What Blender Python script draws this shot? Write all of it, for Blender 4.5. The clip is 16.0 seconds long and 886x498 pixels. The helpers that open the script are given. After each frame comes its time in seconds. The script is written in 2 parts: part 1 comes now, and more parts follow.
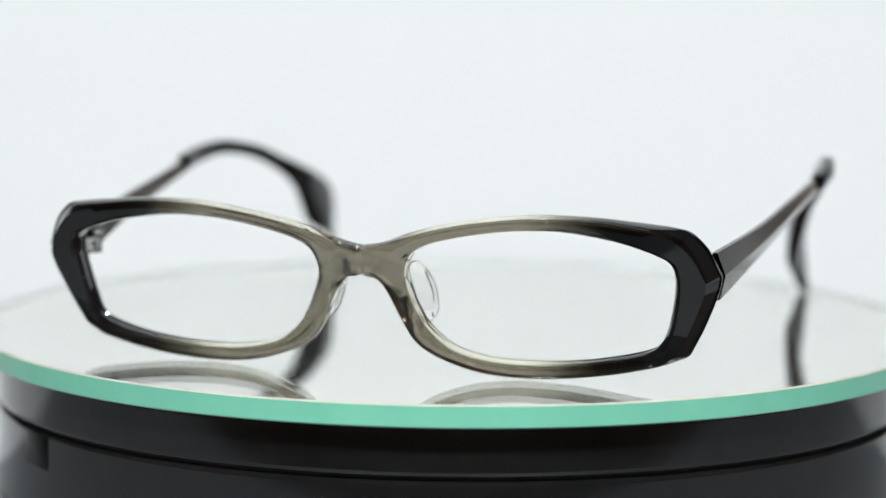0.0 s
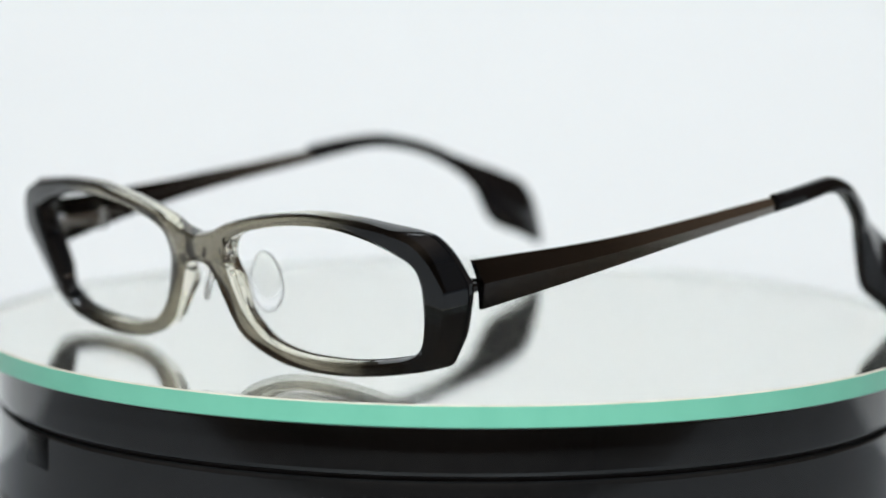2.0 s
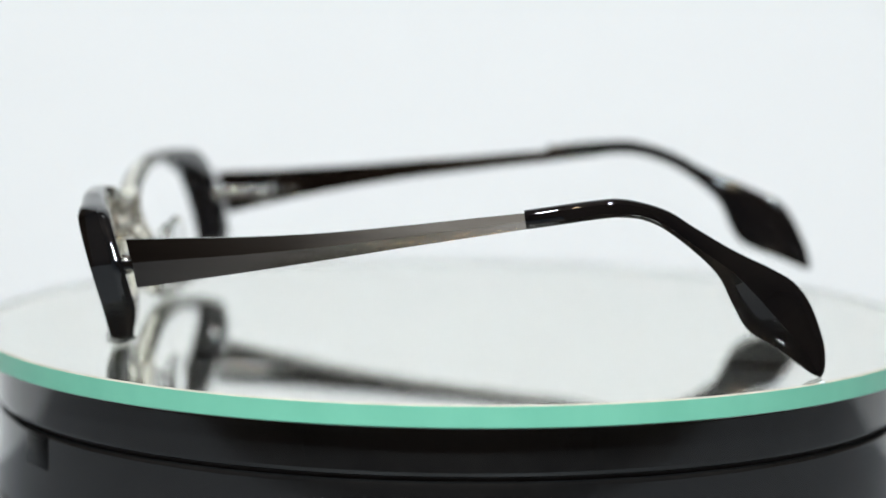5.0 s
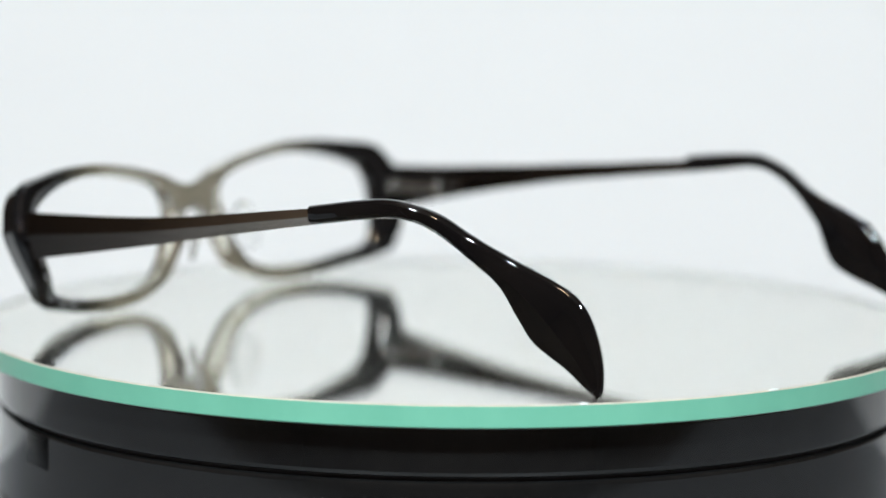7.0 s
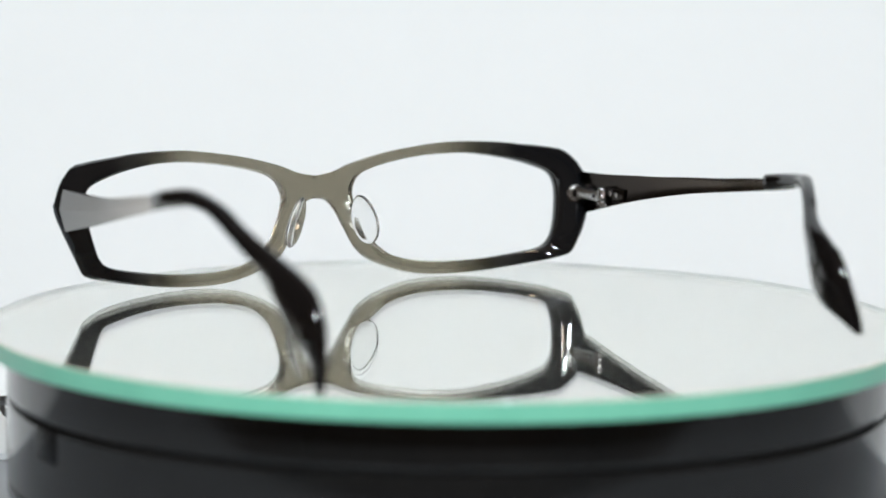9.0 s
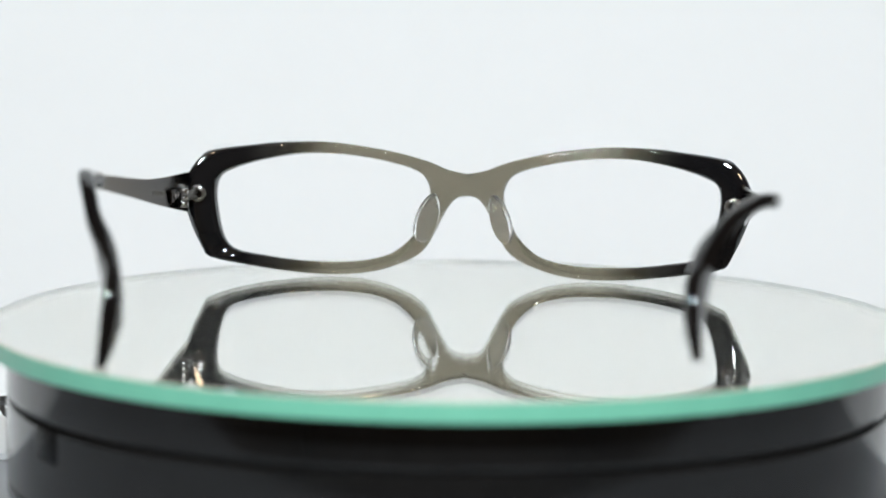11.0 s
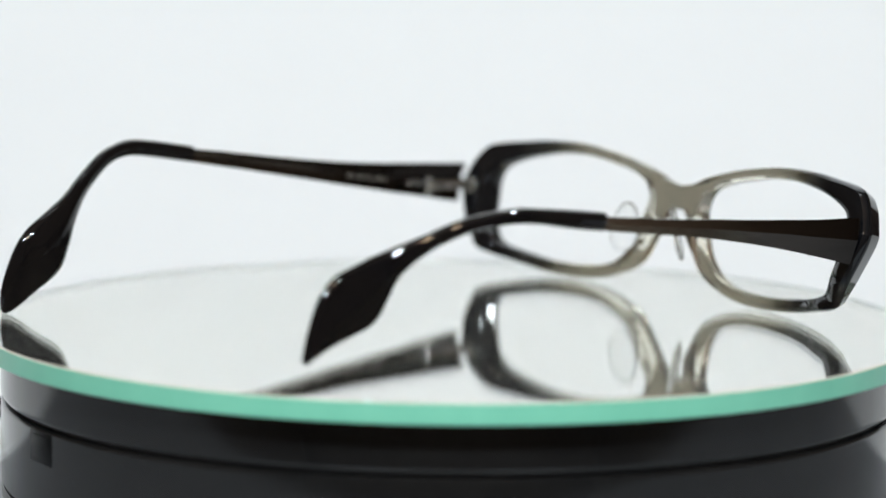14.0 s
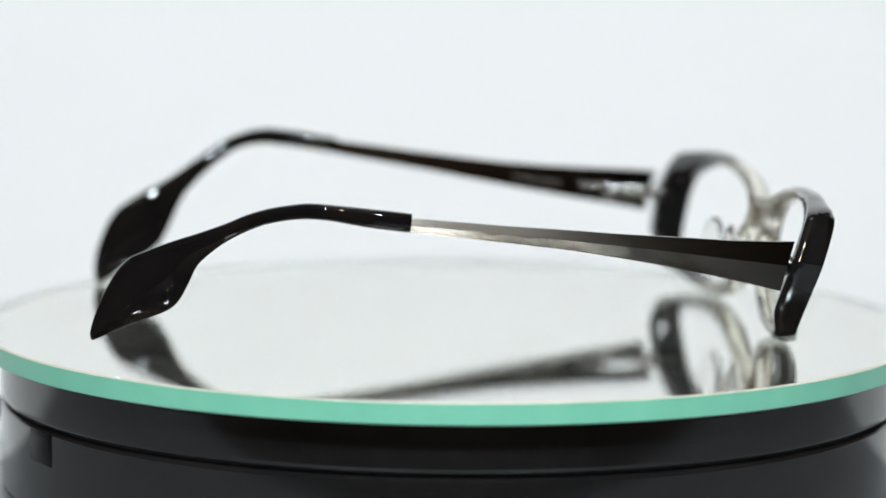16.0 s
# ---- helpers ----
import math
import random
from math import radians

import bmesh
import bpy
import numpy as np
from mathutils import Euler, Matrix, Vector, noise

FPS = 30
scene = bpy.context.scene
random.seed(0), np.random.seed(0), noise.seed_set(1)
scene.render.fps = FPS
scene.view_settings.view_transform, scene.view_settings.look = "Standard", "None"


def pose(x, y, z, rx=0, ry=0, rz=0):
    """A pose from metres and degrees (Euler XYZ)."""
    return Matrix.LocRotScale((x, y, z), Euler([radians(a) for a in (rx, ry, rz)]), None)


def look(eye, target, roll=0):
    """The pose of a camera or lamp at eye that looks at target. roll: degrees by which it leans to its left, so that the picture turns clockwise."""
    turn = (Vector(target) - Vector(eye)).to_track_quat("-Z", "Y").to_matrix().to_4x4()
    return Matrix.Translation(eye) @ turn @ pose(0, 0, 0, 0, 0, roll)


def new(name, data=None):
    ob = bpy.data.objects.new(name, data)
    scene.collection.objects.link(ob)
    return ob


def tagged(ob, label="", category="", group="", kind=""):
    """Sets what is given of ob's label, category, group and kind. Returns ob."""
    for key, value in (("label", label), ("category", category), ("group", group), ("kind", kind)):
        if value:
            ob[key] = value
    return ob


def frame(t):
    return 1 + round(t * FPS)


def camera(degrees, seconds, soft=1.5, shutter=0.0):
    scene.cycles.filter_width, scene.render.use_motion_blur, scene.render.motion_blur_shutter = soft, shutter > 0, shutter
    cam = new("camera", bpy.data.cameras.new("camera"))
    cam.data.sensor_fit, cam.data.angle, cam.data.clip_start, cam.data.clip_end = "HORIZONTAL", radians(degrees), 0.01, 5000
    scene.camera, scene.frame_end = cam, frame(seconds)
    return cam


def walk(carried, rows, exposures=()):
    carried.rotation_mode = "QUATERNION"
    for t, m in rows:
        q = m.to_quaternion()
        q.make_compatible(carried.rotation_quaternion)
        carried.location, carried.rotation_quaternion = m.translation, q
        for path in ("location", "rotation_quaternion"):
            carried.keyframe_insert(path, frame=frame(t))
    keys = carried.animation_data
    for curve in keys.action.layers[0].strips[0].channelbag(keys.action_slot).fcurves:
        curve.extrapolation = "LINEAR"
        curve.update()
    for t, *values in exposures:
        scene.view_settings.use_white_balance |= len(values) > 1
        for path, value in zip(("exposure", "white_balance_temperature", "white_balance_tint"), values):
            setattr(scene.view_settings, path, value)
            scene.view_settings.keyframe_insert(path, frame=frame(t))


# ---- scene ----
MM = 0.001

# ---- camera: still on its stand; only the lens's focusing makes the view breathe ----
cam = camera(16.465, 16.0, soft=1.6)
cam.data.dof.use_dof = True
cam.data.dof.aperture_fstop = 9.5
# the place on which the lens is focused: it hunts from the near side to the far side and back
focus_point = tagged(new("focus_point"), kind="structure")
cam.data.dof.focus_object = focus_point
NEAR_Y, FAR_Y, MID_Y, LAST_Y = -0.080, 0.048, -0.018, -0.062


def view(back, yaw, pitch):
    """The camera's pose, drawn back along its line of sight by so many millimetres."""
    a, b = radians(yaw), radians(pitch)
    ahead = Vector((math.sin(a) * math.cos(b), math.cos(a) * math.cos(b), math.sin(b)))
    eye = Vector((0.0, -650.2, 99.35)) - ahead * back
    return look(eye * MM, (eye + ahead * 100) * MM, 0.611)


near = view(0.0, -0.204, -7.347)
far = view(15.75, -0.172, -7.334)
mid = view(8.6, -0.163, -7.346)
walk(cam, [(0, near), (4, near), (7.9, near), (8.1, near), (8.4, far), (8.6, far), (11, far),
           (13.2, far), (13.35, far), (13.6, mid), (13.8, mid), (16, mid)])
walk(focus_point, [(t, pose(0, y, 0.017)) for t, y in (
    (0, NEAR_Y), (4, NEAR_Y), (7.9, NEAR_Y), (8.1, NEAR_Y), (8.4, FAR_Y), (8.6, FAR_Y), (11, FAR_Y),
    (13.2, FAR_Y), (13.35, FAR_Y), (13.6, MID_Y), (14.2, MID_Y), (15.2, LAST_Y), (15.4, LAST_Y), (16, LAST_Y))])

# ---- world, lamps, exposure ----
world = bpy.data.worlds.new("studio_dark")
scene.world = world
world.use_nodes = True
world.node_tree.nodes["Background"].inputs[0].default_value = (0.6, 0.75, 1.0, 1)
world.node_tree.nodes["Background"].inputs[1].default_value = 0.05
scene.view_settings.exposure = 0.0


def area_lamp(name, eye, target, w, h, watts, colour):
    data = bpy.data.lights.new(name, "AREA")
    data.shape, data.size, data.size_y, data.energy, data.color = "RECTANGLE", w, h, watts, colour
    ob = new(name, data)
    ob.matrix_world = look(eye, target)
    return ob


def bulb(name, at, watts, colour):
    data = bpy.data.lights.new(name, "POINT")
    data.shadow_soft_size, data.energy, data.color = 0.042, watts, colour
    new(name, data).location = at


BULB = 42.0
bulb("white_bulb", (-0.32, -0.78, 0.88), BULB, (0.845, 0.942, 1.0))
bulb("white_bulb", (0.30, -0.78, 0.88), BULB, (0.845, 0.942, 1.0))
bulb("warm_bulb", (-0.04, -0.80, 0.90), 0.17 * BULB, (1.0, 0.76, 0.52))
# unseen fill lamp, added to brighten the paper sweep from above
area_lamp("backdrop_fill", (0.0, 0.25, 1.35), (0.0, 1.0, 0.4), 0.35, 0.25, 0.7, (0.88, 0.955, 1.0))


# ---- materials ----
def material(name):
    m = bpy.data.materials.new(name)
    m.use_nodes = True
    nt = m.node_tree
    return m, nt, nt.nodes["Principled BSDF"]


def node(nt, kind, links=None, **values):
    n = nt.nodes.new(kind)
    for k, v in values.items():
        n.inputs[k.replace("_", " ")].default_value = v
    for k, v in (links or {}).items():
        nt.links.new(v, n.inputs[k])
    return n


def math_node(nt, op, a, b=None, c=None):
    n = nt.nodes.new("ShaderNodeMath")
    n.operation = op
    for i, v in enumerate((a, b, c)):
        if v is None:
            continue
        if isinstance(v, (int, float)):
            n.inputs[i].default_value = v
        else:
            nt.links.new(v, n.inputs[i])
    return n.outputs[0]


def noise_of(nt, scale, detail=3.0, stretch=None):
    coord = nt.nodes.new("ShaderNodeTexCoord").outputs["Object"]
    if stretch:
        mp = nt.nodes.new("ShaderNodeMapping")
        mp.inputs["Scale"].default_value = stretch
        nt.links.new(coord, mp.inputs["Vector"])
        coord = mp.outputs["Vector"]
    return node(nt, "ShaderNodeTexNoise", {"Vector": coord}, Scale=scale, Detail=detail).outputs["Fac"]


def ramp(nt, fac, stops):
    r = nt.nodes.new("ShaderNodeValToRGB")
    els = r.color_ramp.elements
    while len(els) < len(stops):
        els.new(0.5)
    for e, (pos, col) in zip(els, stops):
        e.position, e.color = pos, (*col, 1)
    nt.links.new(fac, r.inputs["Fac"])
    return r.outputs["Color"]


def bump(nt, bsdf, fac, strength, distance):
    b = node(nt, "ShaderNodeBump", {"Height": fac}, Strength=strength, Distance=distance)
    nt.links.new(b.outputs["Normal"], bsdf.inputs["Normal"])


def plain(name, stops, rough, metal=0.0, scale=300.0, stretch=None, bumps=0.0, rough_var=0.0, coat=0.0, spec=0.5):
    m, nt, b = material(name)
    n = noise_of(nt, scale, 4.0, stretch)
    nt.links.new(ramp(nt, n, stops), b.inputs["Base Color"])
    b.inputs["Metallic"].default_value = metal
    b.inputs["Roughness"].default_value = rough
    b.inputs["Coat Weight"].default_value = coat
    b.inputs["Specular IOR Level"].default_value = spec
    b.inputs["Coat Roughness"].default_value = 0.02
    if rough_var:
        n2 = noise_of(nt, scale * 0.2, 3.0, stretch)
        nt.links.new(math_node(nt, "MULTIPLY_ADD", n2, rough_var, rough - rough_var / 2), b.inputs["Roughness"])
    if bumps:
        bump(nt, b, n, bumps, 0.0002)
    return m


def graded_acetate():
    """Smoke-grey clear acetate at the bridge that turns to opaque blue-black at both ends."""
    m, nt, b = material("graded_acetate")
    pos = nt.nodes.new("ShaderNodeTexCoord").outputs["Object"]
    sep = node(nt, "ShaderNodeSeparateXYZ", {"Vector": pos})
    streak = noise_of(nt, 90, 2.0, (1.0, 1.0, 0.4))
    x = math_node(nt, "ABSOLUTE", sep.outputs["X"])
    x = math_node(nt, "MULTIPLY_ADD", streak, 0.006, math_node(nt, "SUBTRACT", x, 0.003))
    mr = node(nt, "ShaderNodeMapRange", {"Value": x})
    mr.interpolation_type = "SMOOTHSTEP"
    for key, v in (("From Min", 0.029), ("From Max", 0.0535)):
        mr.inputs[key].default_value = v
    g = mr.outputs["Result"]
    # laminate: a smoke-tinted front sheet on a clear rear one
    xx = math_node(nt, "MULTIPLY", sep.outputs["X"], sep.outputs["X"])
    face = math_node(nt, "MULTIPLY_ADD", xx, 1.32, math_node(nt, "MULTIPLY_ADD", sep.outputs["Z"], -0.17, -0.072600 + 0.17 * 0.0227))
    depth = node(nt, "ShaderNodeMapRange", {"Value": math_node(nt, "SUBTRACT", sep.outputs["Y"], face)})
    for key, v in (("From Min", 0.0006), ("From Max", 0.0008)):
        depth.inputs[key].default_value = v
    sheet = node(nt, "ShaderNodeMix", {"Factor": depth.outputs["Result"]})
    sheet.data_type = "RGBA"
    nt.links.new(depth.outputs["Result"], sheet.inputs[0])
    sheet.inputs[6].default_value = (0.072, 0.060, 0.039, 1)
    sheet.inputs[7].default_value = (0.92, 0.89, 0.78, 1)
    dark = ramp(nt, g, [(0.0, (1.0, 1.0, 1.0)), (0.4, (0.34, 0.335, 0.31)), (0.75, (0.05, 0.05, 0.052)), (1.0, (0.0045, 0.005, 0.0068))])
    tint = nt.nodes.new("ShaderNodeMix")
    tint.data_type, tint.blend_type = "RGBA", "MULTIPLY"
    tint.inputs[0].default_value = 1.0
    nt.links.new(sheet.outputs[2], tint.inputs[6])
    nt.links.new(dark, tint.inputs[7])
    nt.links.new(tint.outputs[2], b.inputs["Base Color"])
    clear = node(nt, "ShaderNodeMapRange", {"Value": g})
    for key, v in (("From Min", 0.6), ("From Max", 1.0), ("To Min", 1.0), ("To Max", 0.0)):
        clear.inputs[key].default_value = v
    nt.links.new(clear.outputs["Result"], b.inputs["Transmission Weight"])
    b.inputs["IOR"].default_value = 1.5
    b.inputs["Coat Weight"].default_value = 0.15
    b.inputs["Coat Roughness"].default_value = 0.0
    b.inputs["Roughness"].default_value = 0.012
    return m


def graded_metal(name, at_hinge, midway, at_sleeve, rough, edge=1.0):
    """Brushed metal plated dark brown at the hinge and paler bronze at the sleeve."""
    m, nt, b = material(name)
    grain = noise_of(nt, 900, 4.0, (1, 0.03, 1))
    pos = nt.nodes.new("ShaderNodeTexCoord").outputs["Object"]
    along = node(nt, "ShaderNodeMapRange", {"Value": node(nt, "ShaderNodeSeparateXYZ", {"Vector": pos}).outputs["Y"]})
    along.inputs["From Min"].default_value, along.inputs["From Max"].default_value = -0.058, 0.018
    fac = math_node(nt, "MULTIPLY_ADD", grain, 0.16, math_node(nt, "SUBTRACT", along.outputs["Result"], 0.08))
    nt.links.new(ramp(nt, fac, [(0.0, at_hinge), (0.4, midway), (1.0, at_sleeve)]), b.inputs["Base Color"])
    b.inputs["Metallic"].default_value = 1.0
    nt.links.new(math_node(nt, "MULTIPLY_ADD", noise_of(nt, 180, 3.0, (1, 0.03, 1)), 0.08, rough), b.inputs["Roughness"])
    b.inputs["Specular Tint"].default_value = (edge, edge, edge, 1)
    bump(nt, b, grain, 0.012, 0.0001)
    return m


def clear_glass(name, tint, rough=0.0, ior=1.5, clear=1.0):
    m, nt, b = material(name)
    n = noise_of(nt, 40, 2.0)
    nt.links.new(ramp(nt, n, [(0.3, tint), (0.7, tuple(min(1, c * 1.01) for c in tint))]), b.inputs["Base Color"])
    b.inputs["Transmission Weight"].default_value = clear
    b.inputs["IOR"].default_value = ior
    b.inputs["Roughness"].default_value = rough
    return m


M_ACETATE = graded_acetate()
M_BLACK = plain("black_acetate", [(0.35, (0.003, 0.0028, 0.0034)), (0.75, (0.0048, 0.004, 0.0038))], 0.018, scale=70, rough_var=0.012, spec=0.45)
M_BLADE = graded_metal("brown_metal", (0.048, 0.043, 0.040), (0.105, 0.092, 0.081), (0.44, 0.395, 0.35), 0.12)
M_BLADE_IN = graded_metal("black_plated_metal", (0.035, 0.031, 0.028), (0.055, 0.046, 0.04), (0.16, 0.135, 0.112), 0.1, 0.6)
M_STEEL = plain("hinge_steel", [(0.3, (0.36, 0.355, 0.345)), (0.7, (0.5, 0.49, 0.475))], 0.26, 1.0, 1500, None, 0.05)
M_MARK = plain("engraved_grey", [(0.3, (0.26, 0.24, 0.22)), (0.7, (0.36, 0.34, 0.31))], 0.4, 0.6, 2000)
M_PAD = clear_glass("pad_plastic", (0.98, 0.985, 0.98), 0.0, 1.42, 0.96)
M_GLASS = clear_glass("mirror_glass", (0.985, 1.0, 0.965), 0.0, 1.5, 0.972)
M_SILVER = plain("silvering", [(0.3, (0.995, 0.996, 0.962)), (0.7, (0.998, 0.999, 0.968))], 0.0, 1.0, 20)
M_EDGE = plain("ground_green_glass_edge", [(0.3, (0.182, 0.54, 0.385)), (0.7, (0.208, 0.585, 0.42))], 0.35, 0.0, 120, (1, 1, 0.4), 0.1, 0.1)
M_INNER = plain("polished_glass_inside", [(0.3, (0.84, 0.88, 0.865)), (0.7, (0.88, 0.91, 0.895))], 0.3, 0.0, 120)
# pale brown stands in for the reflection along the polished upper bevel
M_ARRIS_GLINT = plain("arris_glint", [(0.3, (0.50, 0.47, 0.38)), (0.7, (0.62, 0.59, 0.5))], 0.4, 0.0, 200)
M_CHIP = plain("chipped_glass", [(0.3, (0.7, 0.8, 0.76)), (0.7, (0.9, 0.95, 0.92))], 0.15, 0.0, 900)
M_DRUM = plain("glossy_black_plastic", [(0.3, (0.006, 0.0062, 0.0066)), (0.7, (0.009, 0.009, 0.009))], 0.12, 0.0, 200, None, 0.02, 0.12)
M_SWITCH = plain("dull_black_plastic", [(0.3, (0.002, 0.002, 0.0025)), (0.7, (0.004, 0.004, 0.004))], 0.35, 0.0, 400, spec=0.12)
M_RUBBER = plain("matt_black_rubber", [(0.3, (0.008, 0.008, 0.009)), (0.7, (0.014, 0.014, 0.014))], 0.5, 0.0, 400, None, 0.1)
M_PAPER = plain("white_paper", [(0.3, (0.80, 0.805, 0.81)), (0.7, (0.83, 0.835, 0.84))], 0.9, 0.0, 500, None, 0.05, spec=0.1)
M_TABLE = plain("grey_laminate", [(0.3, (0.28, 0.29, 0.305)), (0.7, (0.33, 0.342, 0.36))], 0.4, 0.0, 30, None, 0.02)
M_ROOM = plain("brown_wall", [(0.3, (0.150, 0.108, 0.078)), (0.7, (0.178, 0.128, 0.093))], 0.85, 0.0, 8, None, 0.1)
M_FLOOR = plain("blue_grey_carpet", [(0.3, (0.24, 0.275, 0.335)), (0.7, (0.28, 0.32, 0.39))], 0.9, 0.0, 60, None, 0.2)


# ---- mesh helpers ----
def finish(bm, name, sharp=32.0, smooth=True):
    bmesh.ops.remove_doubles(bm, verts=bm.verts, dist=1e-7)
    bmesh.ops.recalc_face_normals(bm, faces=bm.faces)
    me = bpy.data.meshes.new(name)
    bm.to_mesh(me)
    bm.free()
    if smooth:
        for f in me.polygons:
            f.use_smooth = True
        if sharp:
            me.set_sharp_from_angle(angle=radians(sharp))
    return me


def part(name, bm, mat, parent=None, label="", sharp=32.0, smooth=True):
    me = finish(bm, name, sharp, smooth)
    me.materials.append(mat)
    ob = new(name, me)
    ob.parent = parent
    if label:
        tagged(ob, label)
    return ob


def spline(points, n, closed=False):
    """n points along a Catmull-Rom curve through the control points, evenly spaced."""
    p = np.array(points, float)
    k = len(p)
    dense = []
    for i in range(k if closed else k - 1):
        if closed:
            a, b, c, d = p[(i - 1) % k], p[i], p[(i + 1) % k], p[(i + 2) % k]
        else:
            b, c = p[i], p[i + 1]
            a = p[i - 1] if i else 2 * b - c
            d = p[i + 2] if i + 2 < k else 2 * c - b
        for t in np.linspace(0, 1, 14, endpoint=False):
            dense.append(0.5 * (2 * b + (c - a) * t + (2 * a - 5 * b + 4 * c - d) * t * t + (3 * b - a - 3 * c + d) * t ** 3))
    dense.append(p[0] if closed else p[-1])
    dense = np.array(dense)
    s = np.r_[0, np.cumsum(np.linalg.norm(np.diff(dense, axis=0), axis=1))]
    want = np.linspace(0, s[-1], n + 1 if closed else n)[: n]
    return np.stack([np.interp(want, s, dense[:, j]) for j in range(dense.shape[1])], -1)


def loft(bm, rings, closed=True, caps=True):
    """Rings of points in millimetres, joined by quads."""
    vs = [[bm.verts.new([c * MM for c in q]) for q in r] for r in rings]
    m = len(vs[0])
    for a, b in zip(vs, vs[1:]):
        for i in range(m if closed else m - 1):
            j = (i + 1) % m
            bm.faces.new((a[i], a[j], b[j], b[i]))
    if caps and closed:
        bm.faces.new(vs[0][::-1])
        bm.faces.new(vs[-1])
    return vs


def turned(bm, profile, n=160, close=True):
    """A turned body from (radius, height) in millimetres; closed profile if close."""
    rings = [[(r * math.cos(2 * math.pi * k / n), r * math.sin(2 * math.pi * k / n), z) for r, z in profile] for k in range(n)]
    vs = [[bm.verts.new([c * MM for c in q]) for q in r] for r in rings]
    m = len(profile)
    for k in range(n):
        a, b = vs[k], vs[(k + 1) % n]
        for i in range(m if close else m - 1):
            j = (i + 1) % m
            bm.faces.new((a[i], b[i], b[j], a[j]))


def rounded_box(bm, size, at, turn=(0, 0, 0), bevel=0.3, segments=2):
    got = bmesh.ops.create_cube(bm, size=1.0, matrix=Matrix.Translation([c * MM for c in at]) @ Euler([radians(a) for a in turn]).to_matrix().to_4x4()
                                @ Matrix.Diagonal((*[s * MM for s in size], 1)))
    edges = list({e for v in got["verts"] for e in v.link_edges})
    bmesh.ops.bevel(bm, geom=edges, offset=bevel * MM, segments=segments, affect="EDGES", profile=0.5)


def rod(bm, a, b, r, n=20, bevel=0.15):
    a, b = Vector(a), Vector(b)
    q = (b - a).to_track_quat("Z", "Y").to_matrix()
    L = (b - a).length
    rings = [[a + q @ Vector((rr * math.cos(2 * math.pi * k / n), rr * math.sin(2 * math.pi * k / n), h)) for k in range(n)]
             for rr, h in ((r - bevel, 0), (r, bevel), (r, L - bevel), (r - bevel, L))]
    loft(bm, rings)


def smooth_step(a, b, x):
    t = min(1.0, max(0.0, (x - a) / (b - a)))
    return t * t * (3 - 2 * t)


# ---- studio: room, table, paper sweep ----
def slab(name, x0, x1, y0, y1, z0, z1, mat):
    bm = bmesh.new()
    bmesh.ops.create_cube(bm, size=1.0, matrix=Matrix.Translation(((x0 + x1) / 2, (y0 + y1) / 2, (z0 + z1) / 2)) @ Matrix.Diagonal((x1 - x0, y1 - y0, z1 - z0, 1)))
    return part(name, bm, mat, smooth=False)


ROOM = (("floor", -1.8, 1.8, -2.6, 1.6, -0.90, -0.80), ("ceiling", -1.8, 1.8, -2.6, 1.6, 1.80, 1.90),
        ("wall_north", -1.8, 1.8, 1.6, 1.7, -0.9, 1.9), ("wall_south", -1.8, 1.8, -2.7, -2.6, -0.9, 1.9),
        ("wall_west", -1.9, -1.8, -2.7, 1.7, -0.9, 1.9), ("wall_east", 1.8, 1.9, -2.7, 1.7, -0.9, 1.9))
for room_name, *dims in ROOM:
    tagged(slab(room_name, *dims, M_FLOOR if room_name == "floor" else M_ROOM),
           ("blue-grey carpeted studio " if room_name == "floor" else "plain brown studio ") + room_name.split("_")[0], room_name.split("_")[0], kind="structure")

TABLE_Z = -36.0


def build_table():
    table = tagged(new("table"), "plain mid grey laminate table under the paper sweep", "table")
    table.location = (0, 0.39, -0.8)
    top = slab("tabletop", -0.95, 0.95, -0.555, 0.555, 0.727, 0.7624, M_TABLE)
    top.parent = table
    for x in (-0.88, 0.88):
        for y in (-0.49, 0.49):
            slab("leg", x - 0.025, x + 0.025, y - 0.025, y + 0.025, 0.0, 0.727, M_TABLE).parent = table


def build_sweep():
    """A sheet of white paper that lies on the table and curves up behind it."""
    bm = bmesh.new()
    z0, r, yb = TABLE_Z, 420.0, 230.0
    line = [(y, z0) for y in (25, 60, 120, 200)] + [(yb + r * math.sin(a), z0 + r - r * math.cos(a)) for a in np.linspace(0, math.pi / 2, 25)]
    line += [(yb + r, z) for z in (600, 850, 1100)]
    back = [(y + 1.5 * smooth_step(yb, yb + r, y), z - 1.5 * (1 - smooth_step(yb, yb + r, y))) for y, z in line]
    ring = line + back[::-1]
    loft(bm, [[(x, y, z) for y, z in ring] for x in np.linspace(-520, 520, 13)])
    ob = part("backdrop", bm, M_PAPER)
    tagged(ob, "seamless white paper sweep curving up behind the table", "backdrop", kind="structure")


build_table()
build_sweep()

# ---- turntable ----
DISC_R, DISC_T = 101.4, 4.4
DRUM_R = 97.0


def ring_profile(r, z0, z1, b=0.6):
    return [(0.01, z0), (r - b, z0), (r - b * 0.3, z0 + b * 0.3), (r, z0 + b), (r, z0 + b + 0.25), (r, z1 - b - 0.25), (r, z1 - b), (r - b * 0.3, z1 - b * 0.3), (r - b, z1), (0.01, z1)]


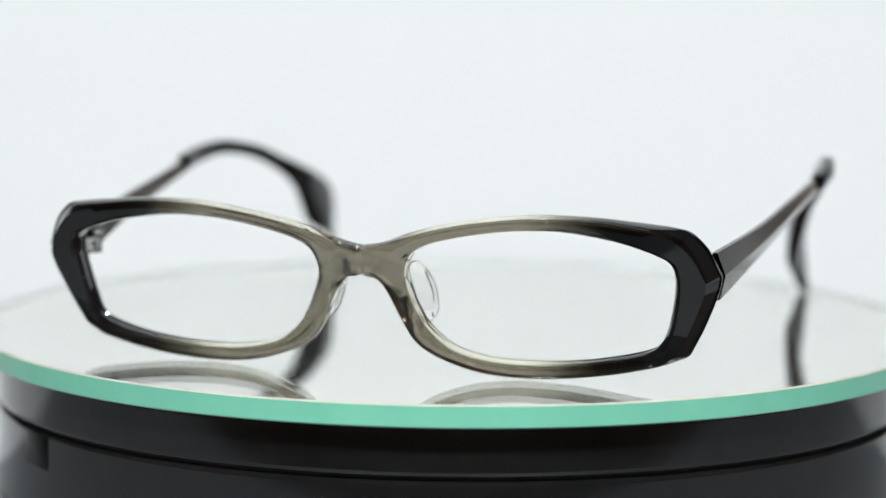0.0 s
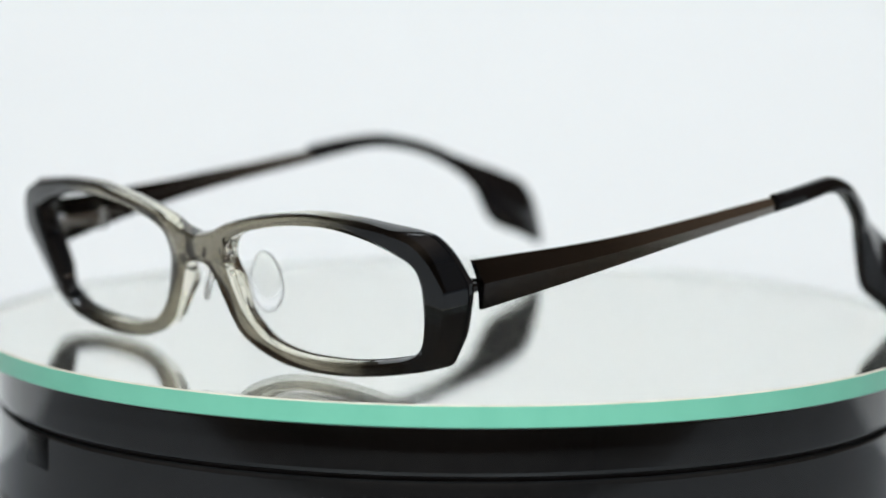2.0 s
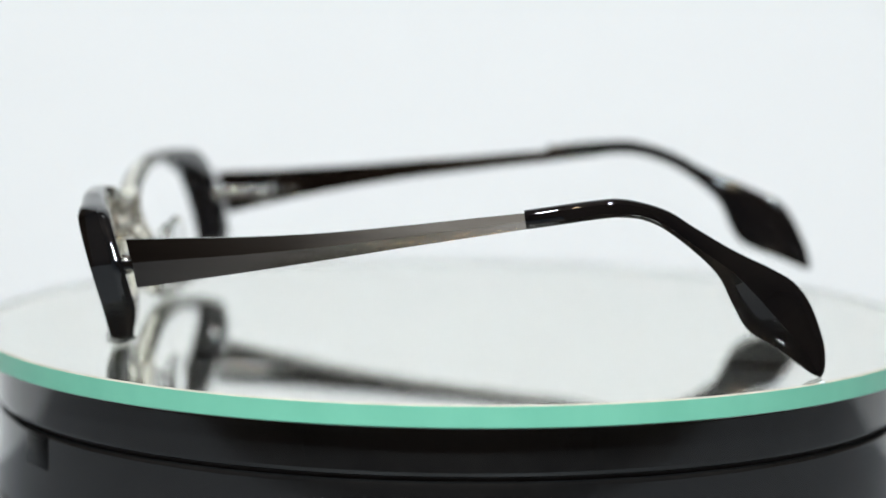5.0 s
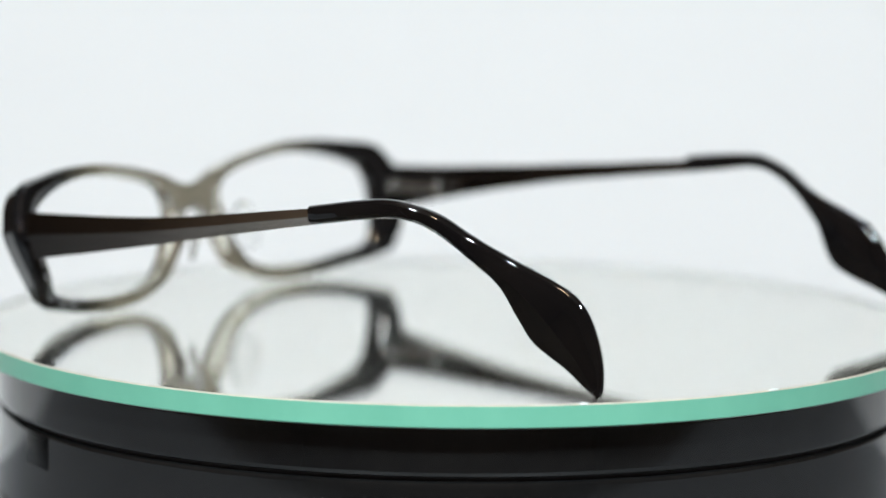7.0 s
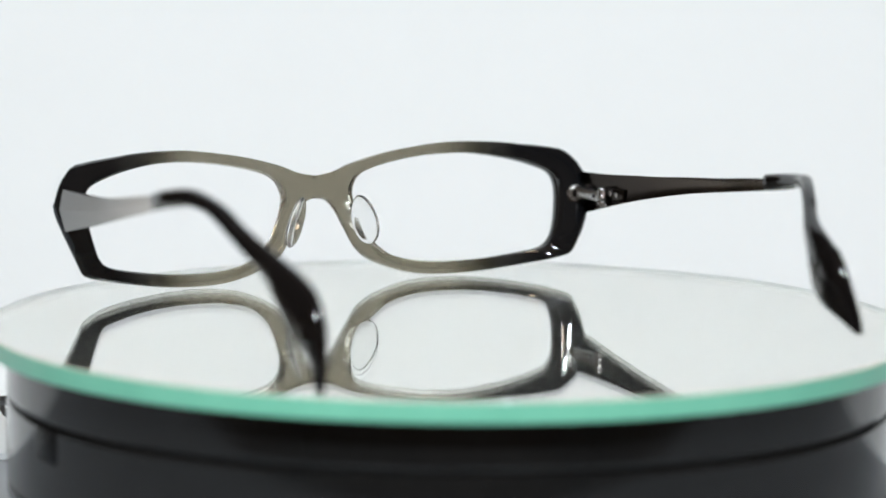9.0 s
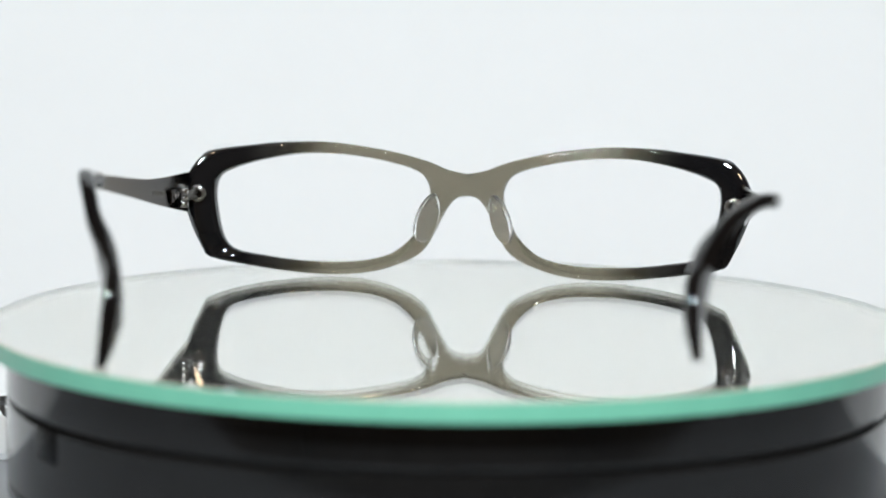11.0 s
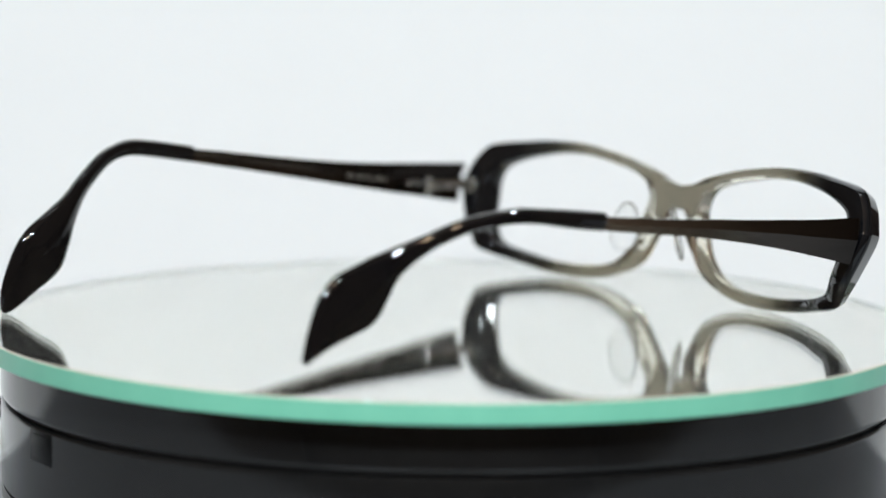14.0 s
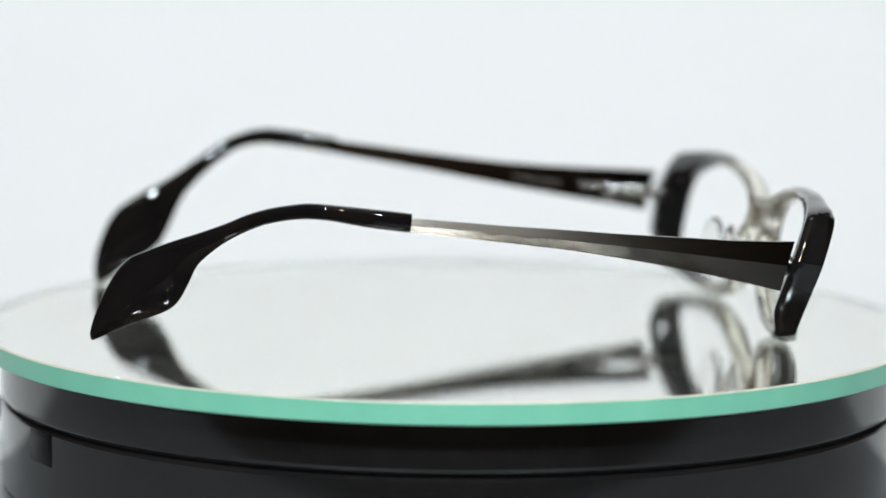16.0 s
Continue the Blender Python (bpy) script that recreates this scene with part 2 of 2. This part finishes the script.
def build_turntable():
    base = tagged(new("turntable"), "glossy black plastic motorised turntable drum on white paper", "turntable")
    bm = bmesh.new()
    turned(bm, ring_profile(DRUM_R, -33.2, -15.3, 0.7), 200, False)
    part("drum", bm, M_DRUM, base, "glossy black drum wall", 40)
    bm = bmesh.new()
    turned(bm, ring_profile(DRUM_R, TABLE_Z, -33.6, 0.3), 120, False)
    part("foot_ring", bm, M_DRUM, base)
    bm = bmesh.new()
    turned(bm, ring_profile(DRUM_R - 1.6, -33.8, -14.4, 0.1), 160, False)
    part("core", bm, M_RUBBER, base)
    # rocker switch in the wall
    a = radians(-148.3)
    put = Matrix.Translation((DRUM_R * math.cos(a) * MM, DRUM_R * math.sin(a) * MM, -0.0192)) @ Euler((0, 0, a)).to_matrix().to_4x4()
    bm = bmesh.new()
    rounded_box(bm, (1.0, 10.0, 6.8), (-0.42, 0, 0), (0, 0, 0), 0.25)
    sw = part("switch", bm, M_SWITCH, base, "matt black rocker switch")
    sw.matrix_local = put
    bm = bmesh.new()
    rounded_box(bm, (0.6, 8.4, 5.2), (-0.1, 0, 0), (0, 3, 0), 0.2)
    part("rocker", bm, M_SWITCH, sw)
    # power plug and lead at the side
    bm = bmesh.new()
    rod(bm, (-DRUM_R + 3, 24, -23.6), (-DRUM_R - 3.5, 25, -23.6), 2.2)
    part("plug", bm, M_RUBBER, base)
    bm = bmesh.new()
    pts = spline([(-DRUM_R - 3, 25, -23.6), (-DRUM_R - 7, 30, -25), (-DRUM_R - 6, 45, -31), (-DRUM_R, 70, -34.7), (-DRUM_R + 40, 110, -34.7)], 40)
    loft(bm, [[(x, y + 1.2 * math.cos(k * math.pi / 5), z + 1.2 * math.sin(k * math.pi / 5)) for k in range(10)] for x, y, z in pts])
    part("lead", bm, M_RUBBER, base)
    return base


def build_platter():
    top = tagged(new("platter"), "glossy black turning platter under the mirror", "platter")
    bm = bmesh.new()
    r, z0, z1 = DRUM_R, -14.5, -DISC_T - 0.35
    turned(bm, [(r - 3, z0), (r - 0.8, z0), (r - 0.25, z0 + 0.25), (r, z0 + 0.8), (r, z0 + 1.05), (r, z1 - 1.05), (r, z1 - 0.8), (r - 0.25, z1 - 0.25), (r - 0.8, z1), (r - 3, z1)], 200)
    part("skirt", bm, M_DRUM, top, "glossy black rim of the platter", 40)
    bm = bmesh.new()
    turned(bm, [(0.01, z0 + 0.6), (r - 3.05, z0 + 0.6), (r - 3.05, -DISC_T - 0.12), (0.01, -DISC_T - 0.12)], 120, False)
    part("deck", bm, M_RUBBER, top, "matt black deck carrying the mirror")
    return top


def build_mirror():
    disc = tagged(new("mirror_disc"), "round mirror of thick glass with a green ground edge", "mirror")
    bm = bmesh.new()
    r = DISC_R - 0.25
    turned(bm, [(DISC_R - 0.32, 0), (0.01, 0)], 240, False)
    part("glass", bm, M_GLASS, disc, "clear float glass")
    bm = bmesh.new()
    turned(bm, [(0.01, -DISC_T - 0.1), (r - 0.2, -DISC_T - 0.1), (r - 0.2, -DISC_T + 0.08), (0.01, -DISC_T + 0.08)], 200, False)
    part("silvering", bm, M_SILVER, disc, "bright silvered back")
    bm = bmesh.new()
    turned(bm, [(r - 0.1, -DISC_T), (DISC_R - 0.2, -DISC_T), (DISC_R, -DISC_T + 0.2), (DISC_R, -0.3), (DISC_R - 0.3, 0.0), (DISC_R - 0.36, -0.02)], 240, True)
    edge = part("ground_edge", bm, M_EDGE, disc, "milky green ground glass edge")
    edge.data.materials.append(M_INNER)
    edge.data.materials.append(M_ARRIS_GLINT)
    for f in edge.data.polygons:
        if f.normal.dot(Vector((f.center.x, f.center.y, 0)).normalized()) < -0.7:
            f.material_index = 1
        elif f.normal.z > 0.4:
            f.material_index = 2
    # chips in the upper arris
    for turn, long in ((47.8, 0.9), (70.8, 1.4), (132.7, 0.7)):
        bm = bmesh.new()
        a = radians(turn)
        c = Vector(((DISC_R - 0.3) * math.cos(a), (DISC_R - 0.3) * math.sin(a), -0.12))
        got = bmesh.ops.create_icosphere(bm, subdivisions=2, radius=1.0)
        for v in got["verts"]:
            w = Euler((0, 0, a)).to_matrix() @ Vector((v.co.x * 0.5, v.co.y * long, v.co.z * 0.35))
            v.co = (c + w * (1 + 0.3 * noise.noise(v.co * 2.0))) * MM
        part("chip", bm, M_CHIP, disc, "pale chip in the glass edge", smooth=False)
    return disc


# ---- glasses ----
OFFSET = (2.985, 0.0, -0.45)


def front_depth(x, z):
    return -72.6 + 0.00132 * x * x - (0.17 + 0.12 * smooth_step(48, 64, abs(x))) * (z - 22.7)


def front_thickness(x):
    return 4.2 + 2.2 * smooth_step(44, 66, abs(x))


TOP = [(0, 25.3), (4.5, 26.2), (9, 28.0), (16, 29.9), (23.5, 31.3), (34, 32.5), (45, 32.4), (52, 31.7), (58, 31.0), (61.8, 30.3)]
UPPER_END = [(61.8, 30.3), (63.6, 29.2), (66.1, 26.2), (68.3, 21.3)]
LOWER_END = [(68.3, 21.3), (67.7, 18.3), (65.0, 11.6), (62.2, 5.9)]
BOTTOM = [(62.2, 5.9), (60.6, 4.9), (54.3, 3.4), (47.3, 2.1), (39, 1.1), (30.5, 0.8), (23.5, 1.4), (18, 2.8), (12.8, 5.0), (9.6, 7.7),
          (7.0, 12.4), (4.9, 16.6), (3.2, 18.9), (1.6, 19.8), (0, 20.0)]
HOLE = [(9.0, 21.5), (10.5, 24.6), (14, 26.5), (20.5, 28.15), (28.5, 29.4), (36, 29.8), (42, 29.5), (50, 28.05), (56.3, 26.1), (59.3, 24.4), (60.2, 21.5),
        (59.9, 17.5), (58.9, 12.6), (57.4, 8.8), (54.8, 6.8), (48.2, 5.3), (40, 4.2), (31, 3.9), (24, 4.4), (18.3, 5.9), (14.9, 8.2),
        (12.2, 11.2), (10.3, 15.2), (9.1, 18.8)]


ROUND = ((0, 1), (0.12, 0.55), (0.35, 0.24), (0.65, 0.06), (1, 0))


def build_front():
    hole = spline(HOLE, 400, True)
    cx, cz, hx, hz = 34.6, 17.0, 25.6, 13.3
    ang = np.arctan2((hole[:, 1] - cz) / hz, (hole[:, 0] - cx) / hx)
    order = np.argsort(ang)
    ang, hole = ang[order], hole[order]
    ang3 = np.r_[ang - 2 * np.pi, ang, ang + 2 * np.pi]
    hole3 = np.r_[hole, hole, hole]
    outer = []
    for pts, n, end in ((TOP, 56, 0), (UPPER_END, 14, 1), (LOWER_END, 18, 1), (BOTTOM, 76, 0)):
        q = spline(pts, n)
        outer += [(*c, end, 1) for c in q[:-1]]
    outer.append((0.0, 20.0, 0, 1))
    outer += [(0.0, z, 0, 0) for z in np.linspace(20.0, 25.3, 9)[1:-1]]
    rings = []
    for x, z, end, wall in outer:
        a = math.atan2((z - cz) / hz, (x - cx) / hx)
        h = np.array([np.interp(a, ang3, hole3[:, 0]), np.interp(a, ang3, hole3[:, 1])])
        o = np.array([x, z])
        width = max(0.5, np.linalg.norm(h - o))
        fx = smooth_step(56, 63, x)
        high = smooth_step(14, 20, z) * (1 - fx)
        inset = (min(1.2 + 0.3 * high, (0.28 + 0.06 * high) * width) + 0.9 * fx) / width
        deep = 0.36 + 0.42 * fx + 0.08 * high
        inn = 1 - min(1.3, 0.4 * width) / width
        back = min(1.0, 0.3 * width) / width
        mid_u = 0.5 * (inset + inn)
        groove = 1 - 0.45 / width
        hole_side = [(inn, 0), (0.4 * inn + 0.6, 0.08), (1, 0.26), (1, 0.5), (groove, 0.6), (1, 0.7), (1, 0.78), (1 - 0.25 * back, 0.91), (1 - 0.6 * back, 0.98), (1 - back, 1), (0.5, 1)]
        if wall:
            shoulder = [(inset * f, deep * (v * (1 - fx) + (1 - f) * fx)) for f, v in ROUND]
            prof = [*shoulder, (mid_u, 0), *hole_side,
                    *((min(1.4, 0.36 * width) / width * f, 1 - 0.34 * v) for f, v in ROUND[::-1])]
        else:
            prof = [*((inset * f, 0) for f, _ in ROUND), (mid_u, 0), *hole_side, *((0.3 * f, 1) for f, _ in ROUND[::-1])]
        ring = []
        for u, v in prof:
            q = o + (h - o) * u
            thick = front_thickness(q[0] if wall else 0) * (1 - 0.28 * fx * smooth_step(12, 5, q[1]))
            swell = 2.0 * math.exp(-((q[0] - 7.6) / 2.4) ** 2 - ((q[1] - 14.8) / 4.6) ** 2) - 0.9 * math.exp(-(q[0] / 4.5) ** 2)
            thick += swell * max(0.0, 2 * v - 1)
            ring.append((q[0], front_depth(*q) + v * thick, q[1] + 0.17 * (v - 0.5) * thick))
        rings.append((ring, wall))
    bm = bmesh.new()
    for s in (1, -1):
        # the far end of one side is splayed a little more than the other
        more = 0.0 if s > 0 else 1.0
        vs = [[bm.verts.new((s * (x + 0.9 * more * smooth_step(34, 64, x)) * MM, (y + more * (0.5 + 0.05 * (22 - z)) * smooth_step(34, 64, x)) * MM, z * MM)) for x, y, z in ring] for ring, _ in rings]
        k, m = len(vs), len(vs[0])
        for i in range(k):
            j = (i + 1) % k
            both = rings[i][1] and rings[j][1]
            for e in range(m if both else m - 1):
                f = (e + 1) % m
                bm.faces.new((vs[i][e], vs[i][f], vs[j][f], vs[j][e]))
    return bm


SPREAD = {1: spline([(-60, 66.7), (-20, 69.4), (18, 72.0), (28, 72.2), (38, 70.3), (50, 66.2), (57, 62.3), (65, 59.2), (72, 59.1), (77, 60.6)], 160),
          -1: spline([(-60, 66.7), (-20, 69.6), (18, 72.5), (28, 72.4), (36, 70.6), (48, 64.4), (57, 59.9), (67, 57.6), (73, 57.2), (80, 58.4)], 160)}


def side_x(y, s=1):
    """How far the temples stand out from the middle."""
    return float(np.interp(y, SPREAD[s][:, 0], SPREAD[s][:, 1]))


BLADES = {1: ([(-59.2, 25.7), (-47.9, 26.2), (-34.9, 26.8), (-20.5, 27.9), (-3.8, 29.9), (7.5, 31.4), (20, 33.0)],
              [(-56.9, 16.3), (-37, 19.7), (-19.3, 22.9), (-3.7, 25.8), (20, 30.0)]),
          -1: ([(-59.9, 25.2), (-47.5, 25.7), (-35.9, 26.5), (-24.4, 27.3), (-13, 28.3), (-1.6, 29.2), (9.6, 30.3), (20, 31.2)],
               [(-57.2, 15.4), (-47.7, 17.7), (-36, 20.3), (-24.5, 22.5), (-13, 24.4), (-1.7, 25.9), (9.6, 27.3), (20, 28.6)])}
TIPS = {1: ([(17.6, 33.3), (30, 35.3), (36.6, 35.6), (44.2, 33.5), (49.7, 30.1), (57.5, 25.2), (64.6, 21.6), (69.4, 18.7), (72.7, 14.4), (75.3, 7.3), (75.7, 2.4), (75.0, 0.55)],
            [(18.2, 29.6), (30, 31.5), (36.6, 32.0), (42.4, 30.6), (48.8, 26.1), (54.5, 20.4), (57.7, 14.2), (60.9, 9.1), (67.4, 4.9), (72.6, 1.3), (74.6, 0.5)]),
        -1: ([(17.6, 32.0), (26.2, 33.0), (36, 33.8), (40.2, 33.4), (45.4, 32.2), (49.6, 30.6), (52.8, 29.0), (58.2, 26.8), (63.7, 24.9), (68.7, 22.9), (71.4, 21.7),
              (74.2, 18.7), (76.4, 14.8), (78.3, 10.4), (79.3, 6.6), (79.0, 5.9)],
             [(18, 28.2), (26.2, 29.3), (33.8, 30.5), (39.1, 30.5), (44.4, 29.4), (48.6, 27.7), (52.8, 25.2), (56, 22.6), (58.2, 20.3), (59.8, 16.9), (61.5, 13.6),
              (63.4, 11.6), (67, 10), (72.5, 8.1), (77.0, 6.2), (78.6, 5.6)])}


def build_blade(s):
    up, low = BLADES[s]
    n = 60
    a, b = spline(up, n), spline(low, n)
    bm = bmesh.new()
    rings = []
    for i in range(n):
        f = i / (n - 1)
        crease = a[i] * (0.53 - 0.03 * f) + b[i] * (0.47 + 0.03 * f)
        crease[0] += 0.5 * (1 - f) * math.exp(-i * 0.5)
        out = 1.25 * (1 - f) + 0.55 * f
        th = 1.0
        row = []
        for (y, z), o in ((a[i], 0.0), (crease, out), (b[i], 0.0), (b[i], -th), (crease, 0.35 * out - th), (a[i], -th)):
            row.append((s * (side_x(y, s) + o), y, z))
        rings.append(row)
    loft(bm, rings)
    edges = [e for e in bm.edges if e.calc_face_angle(0) > radians(50)]
    bmesh.ops.bevel(bm, geom=edges, offset=0.14 * MM, segments=2, affect="EDGES", profile=0.5)
    return bm


def build_tip(s):
    up, low = TIPS[s]
    n = 64
    a, b = spline(up, n), spline(low, n)
    bm = bmesh.new()
    rings = []
    for i in range(n):
        f = i / (n - 1)
        pad = smooth_step(0.42, 0.66, f)
        half = 1.75 - 0.1 * f + 0.5 * pad
        half *= 1 - 0.5 * smooth_step(0.8, 1.0, f)
        half *= 0.8 + 0.2 * smooth_step(0.0, 0.015, f)
        ridge = 0.72 - 0.17 * pad
        soft = [(0, 0.0), (0.03, 0.5), (0.14, 0.86), (0.3, 1.0), (ridge, 1.03), (0.8, 0.86), (0.9, 0.62), (0.97, 0.36), (1, 0.0)]
        keen = [(0, 0.0), (0.014, 0.26), (0.055, 0.44), (0.28, 0.76), (ridge, 1.06), (0.74, 0.73), (0.945, 0.44), (0.986, 0.26), (1, 0.0)]
        outer = [(u1 * (1 - pad) + u2 * pad, v1 * (1 - pad) + v2 * pad) for (u1, v1), (u2, v2) in zip(soft, keen)]
        inner = [(0.97, -0.45), (0.86, -0.8), (0.5, -0.92), (0.14, -0.8), (0.03, -0.45)]
        mid_y = 0.5 * (a[i][0] + b[i][0])
        d = np.array(b[i]) - np.array(a[i])
        row = []
        for u, v in outer + inner:
            y, z = a[i] + d * u
            row.append((s * (side_x(0.5 * y + 0.5 * mid_y, s) - 0.2 + v * half), y, z))
        rings.append(row)
    vs = loft(bm, rings)
    for i in range(n - 1):
        if i > 0.08 * n:
            bm.edges.get((vs[i][4], vs[i + 1][4])).smooth = False
    for k in range(len(vs[0])):
        bm.edges.get((vs[0][k], vs[0][k - 1])).smooth = False
    return bm


def build_pad(s):
    """A clear drop-shaped nose pad with the stub that holds it to the rim."""
    bm = bmesh.new()
    n = 36
    up = Vector((-0.27 * s, 0.03, 0.96)).normalized()
    face = Vector((-0.62 * s, 0.78, -0.2))
    face = (face - face.dot(up) * up).normalized()
    side = up.cross(face)
    c = Vector((8.8 * s, -61.0, 15.6))
    rings = []
    for th in np.linspace(0.03, math.pi - 0.03, 17):
        ring = []
        for k in range(n):
            a = 2 * math.pi * k / n
            puff = math.sin(th) ** 0.55
            w = 3.3 * (1 - 0.12 * math.sin(a)) * puff
            ring.append(c + side * (math.cos(a) * w) + up * (math.sin(a) * 6.2 * puff) + face * (0.95 * math.cos(th)))
        rings.append(ring)
    loft(bm, rings)
    return bm


def build_glasses():
    specs = tagged(new("eyeglasses"), "eyeglasses with clear-to-black acetate front and brown metal temples on the mirror", "glasses")

    def on(ob):
        ob.location = [c * MM for c in OFFSET]
        return ob

    front = on(part("front_frame", build_front(), M_ACETATE, specs, "smoke-clear acetate turning black at both ends", None))
    worn = front.modifiers.new("worn_edges", "BEVEL")
    worn.limit_method, worn.angle_limit, worn.width, worn.segments = "ANGLE", radians(28), 0.42 * MM, 3
    worn.harden_normals = True
    for s in (1, -1):
        on(part("nose_pad", build_pad(s), M_PAD, specs, "clear drop-shaped nose pad", None))
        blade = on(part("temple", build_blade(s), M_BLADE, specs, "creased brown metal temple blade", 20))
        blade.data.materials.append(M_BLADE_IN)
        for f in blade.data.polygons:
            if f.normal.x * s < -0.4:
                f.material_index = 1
        part("temple_tip", build_tip(s), M_BLACK, blade, "glossy black acetate paddle tip", None)
        # hinge: round leaf let into the end piece, tapered tab with a slot, knuckles on a plate along the blade
        zc = 20.7 if s > 0 else 20.2
        bm = bmesh.new()
        rod(bm, (s * 64.2, -60.2, zc - 0.1), (s * 64.0, -58.3, zc - 0.1), 2.05, 28, 0.3)
        hinge = on(part("hinge", bm, M_STEEL, specs, "small worn steel hinge", 50))
        bm = bmesh.new()
        rod(bm, (s * 64.0, -58.4, zc - 0.1), (s * 63.98, -58.1, zc - 0.1), 1.1, 20, 0.1)
        part("screw", bm, M_BLADE_IN, hinge)
        bm = bmesh.new()
        rings = []
        for x, y, tall in ((64.0, -58.9, 1.8), (64.5, -57.9, 1.4), (64.9, -56.0, 1.2), (65.1, -53.4, 1.2), (65.3, -50.2, 1.35), (65.4, -47.8, 1.3)):
            rings.append([(s * (x + dx), y, zc + dz * tall) for dx, dz in
                          ((-0.55, -0.75), (-0.4, -1), (0.4, -1), (0.55, -0.75), (0.55, 0.75), (0.4, 1), (-0.4, 1), (-0.55, 0.75))])
        loft(bm, rings)
        part("hinge_arm", bm, M_STEEL, hinge, "", 40)
        bm = bmesh.new()
        rounded_box(bm, (0.3, 1.5, 1.0), (s * 64.78, -50.6, zc), (0, 0, 0), 0.1)
        part("slot", bm, M_RUBBER, hinge)
        for lo, hi in ((-2.2, -0.75), (-0.6, 0.6), (0.75, 2.3)):
            bm = bmesh.new()
            rod(bm, (s * 65.3, -47.2, zc + lo), (s * 65.3, -47.2, zc + hi), 1.15, 24, 0.2)
            part("knuckle", bm, M_STEEL, hinge, "", 50)
        bm = bmesh.new()
        rounded_box(bm, (0.9, 8.6, 3.1), (s * (side_x(-43.6, s) - 1.0), -43.6, zc + 0.95), (0, 0, -s * 3.9), 0.4, 3)
        part("plate", bm, M_BLADE_IN, hinge, "black plated hinge plate")
        for y in (-44.9, -42.2):
            bm = bmesh.new()
            at = side_x(y, s) - 1.4
            rod(bm, (s * at, y, zc + 0.95), (s * (at - 0.35), y, zc + 0.95), 0.7, 20, 0.12)
            part("screw", bm, M_STEEL, hinge, "", 50)
        bm = bmesh.new()
        rounded_box(bm, (1.4, 4.0, 1.7), (s * 66.4, -59.2, zc), (0, 0, 0), 0.3)
        part("link", bm, M_BLACK, hinge)
        if s > 0:
            bm = bmesh.new()
            for k in range(8):
                y, z = -35.8 + k * 1.5, 22.7 + 0.2 * k
                at = side_x(y) - 0.74
                for dy in ((-0.28, 0.28) if k % 3 else (0.0,)):
                    rounded_box(bm, (0.12, 0.2, 1.35), (at, y + dy, z), (0, 0, 0), 0.03, 1)
                rounded_box(bm, (0.12, 0.6, 0.18), (at, y, z + (0.58 if k % 2 else 0.0)), (0, 0, 0), 0.03, 1)
            part("inscription", bm, M_MARK, blade, "row of fine engraved bars")
    return specs


turntable = build_turntable()
platter = build_platter()
mirror_disc = build_mirror()
glasses = build_glasses()


# ---- what turns ----
def motions():
    rows = [(0.5 * i, pose(0, 0, 0, 0, 0, -16.715 - 15.33 * 0.5 * i)) for i in range(33)]
    for thing in (platter, mirror_disc, glasses):
        walk(thing, rows)


motions()
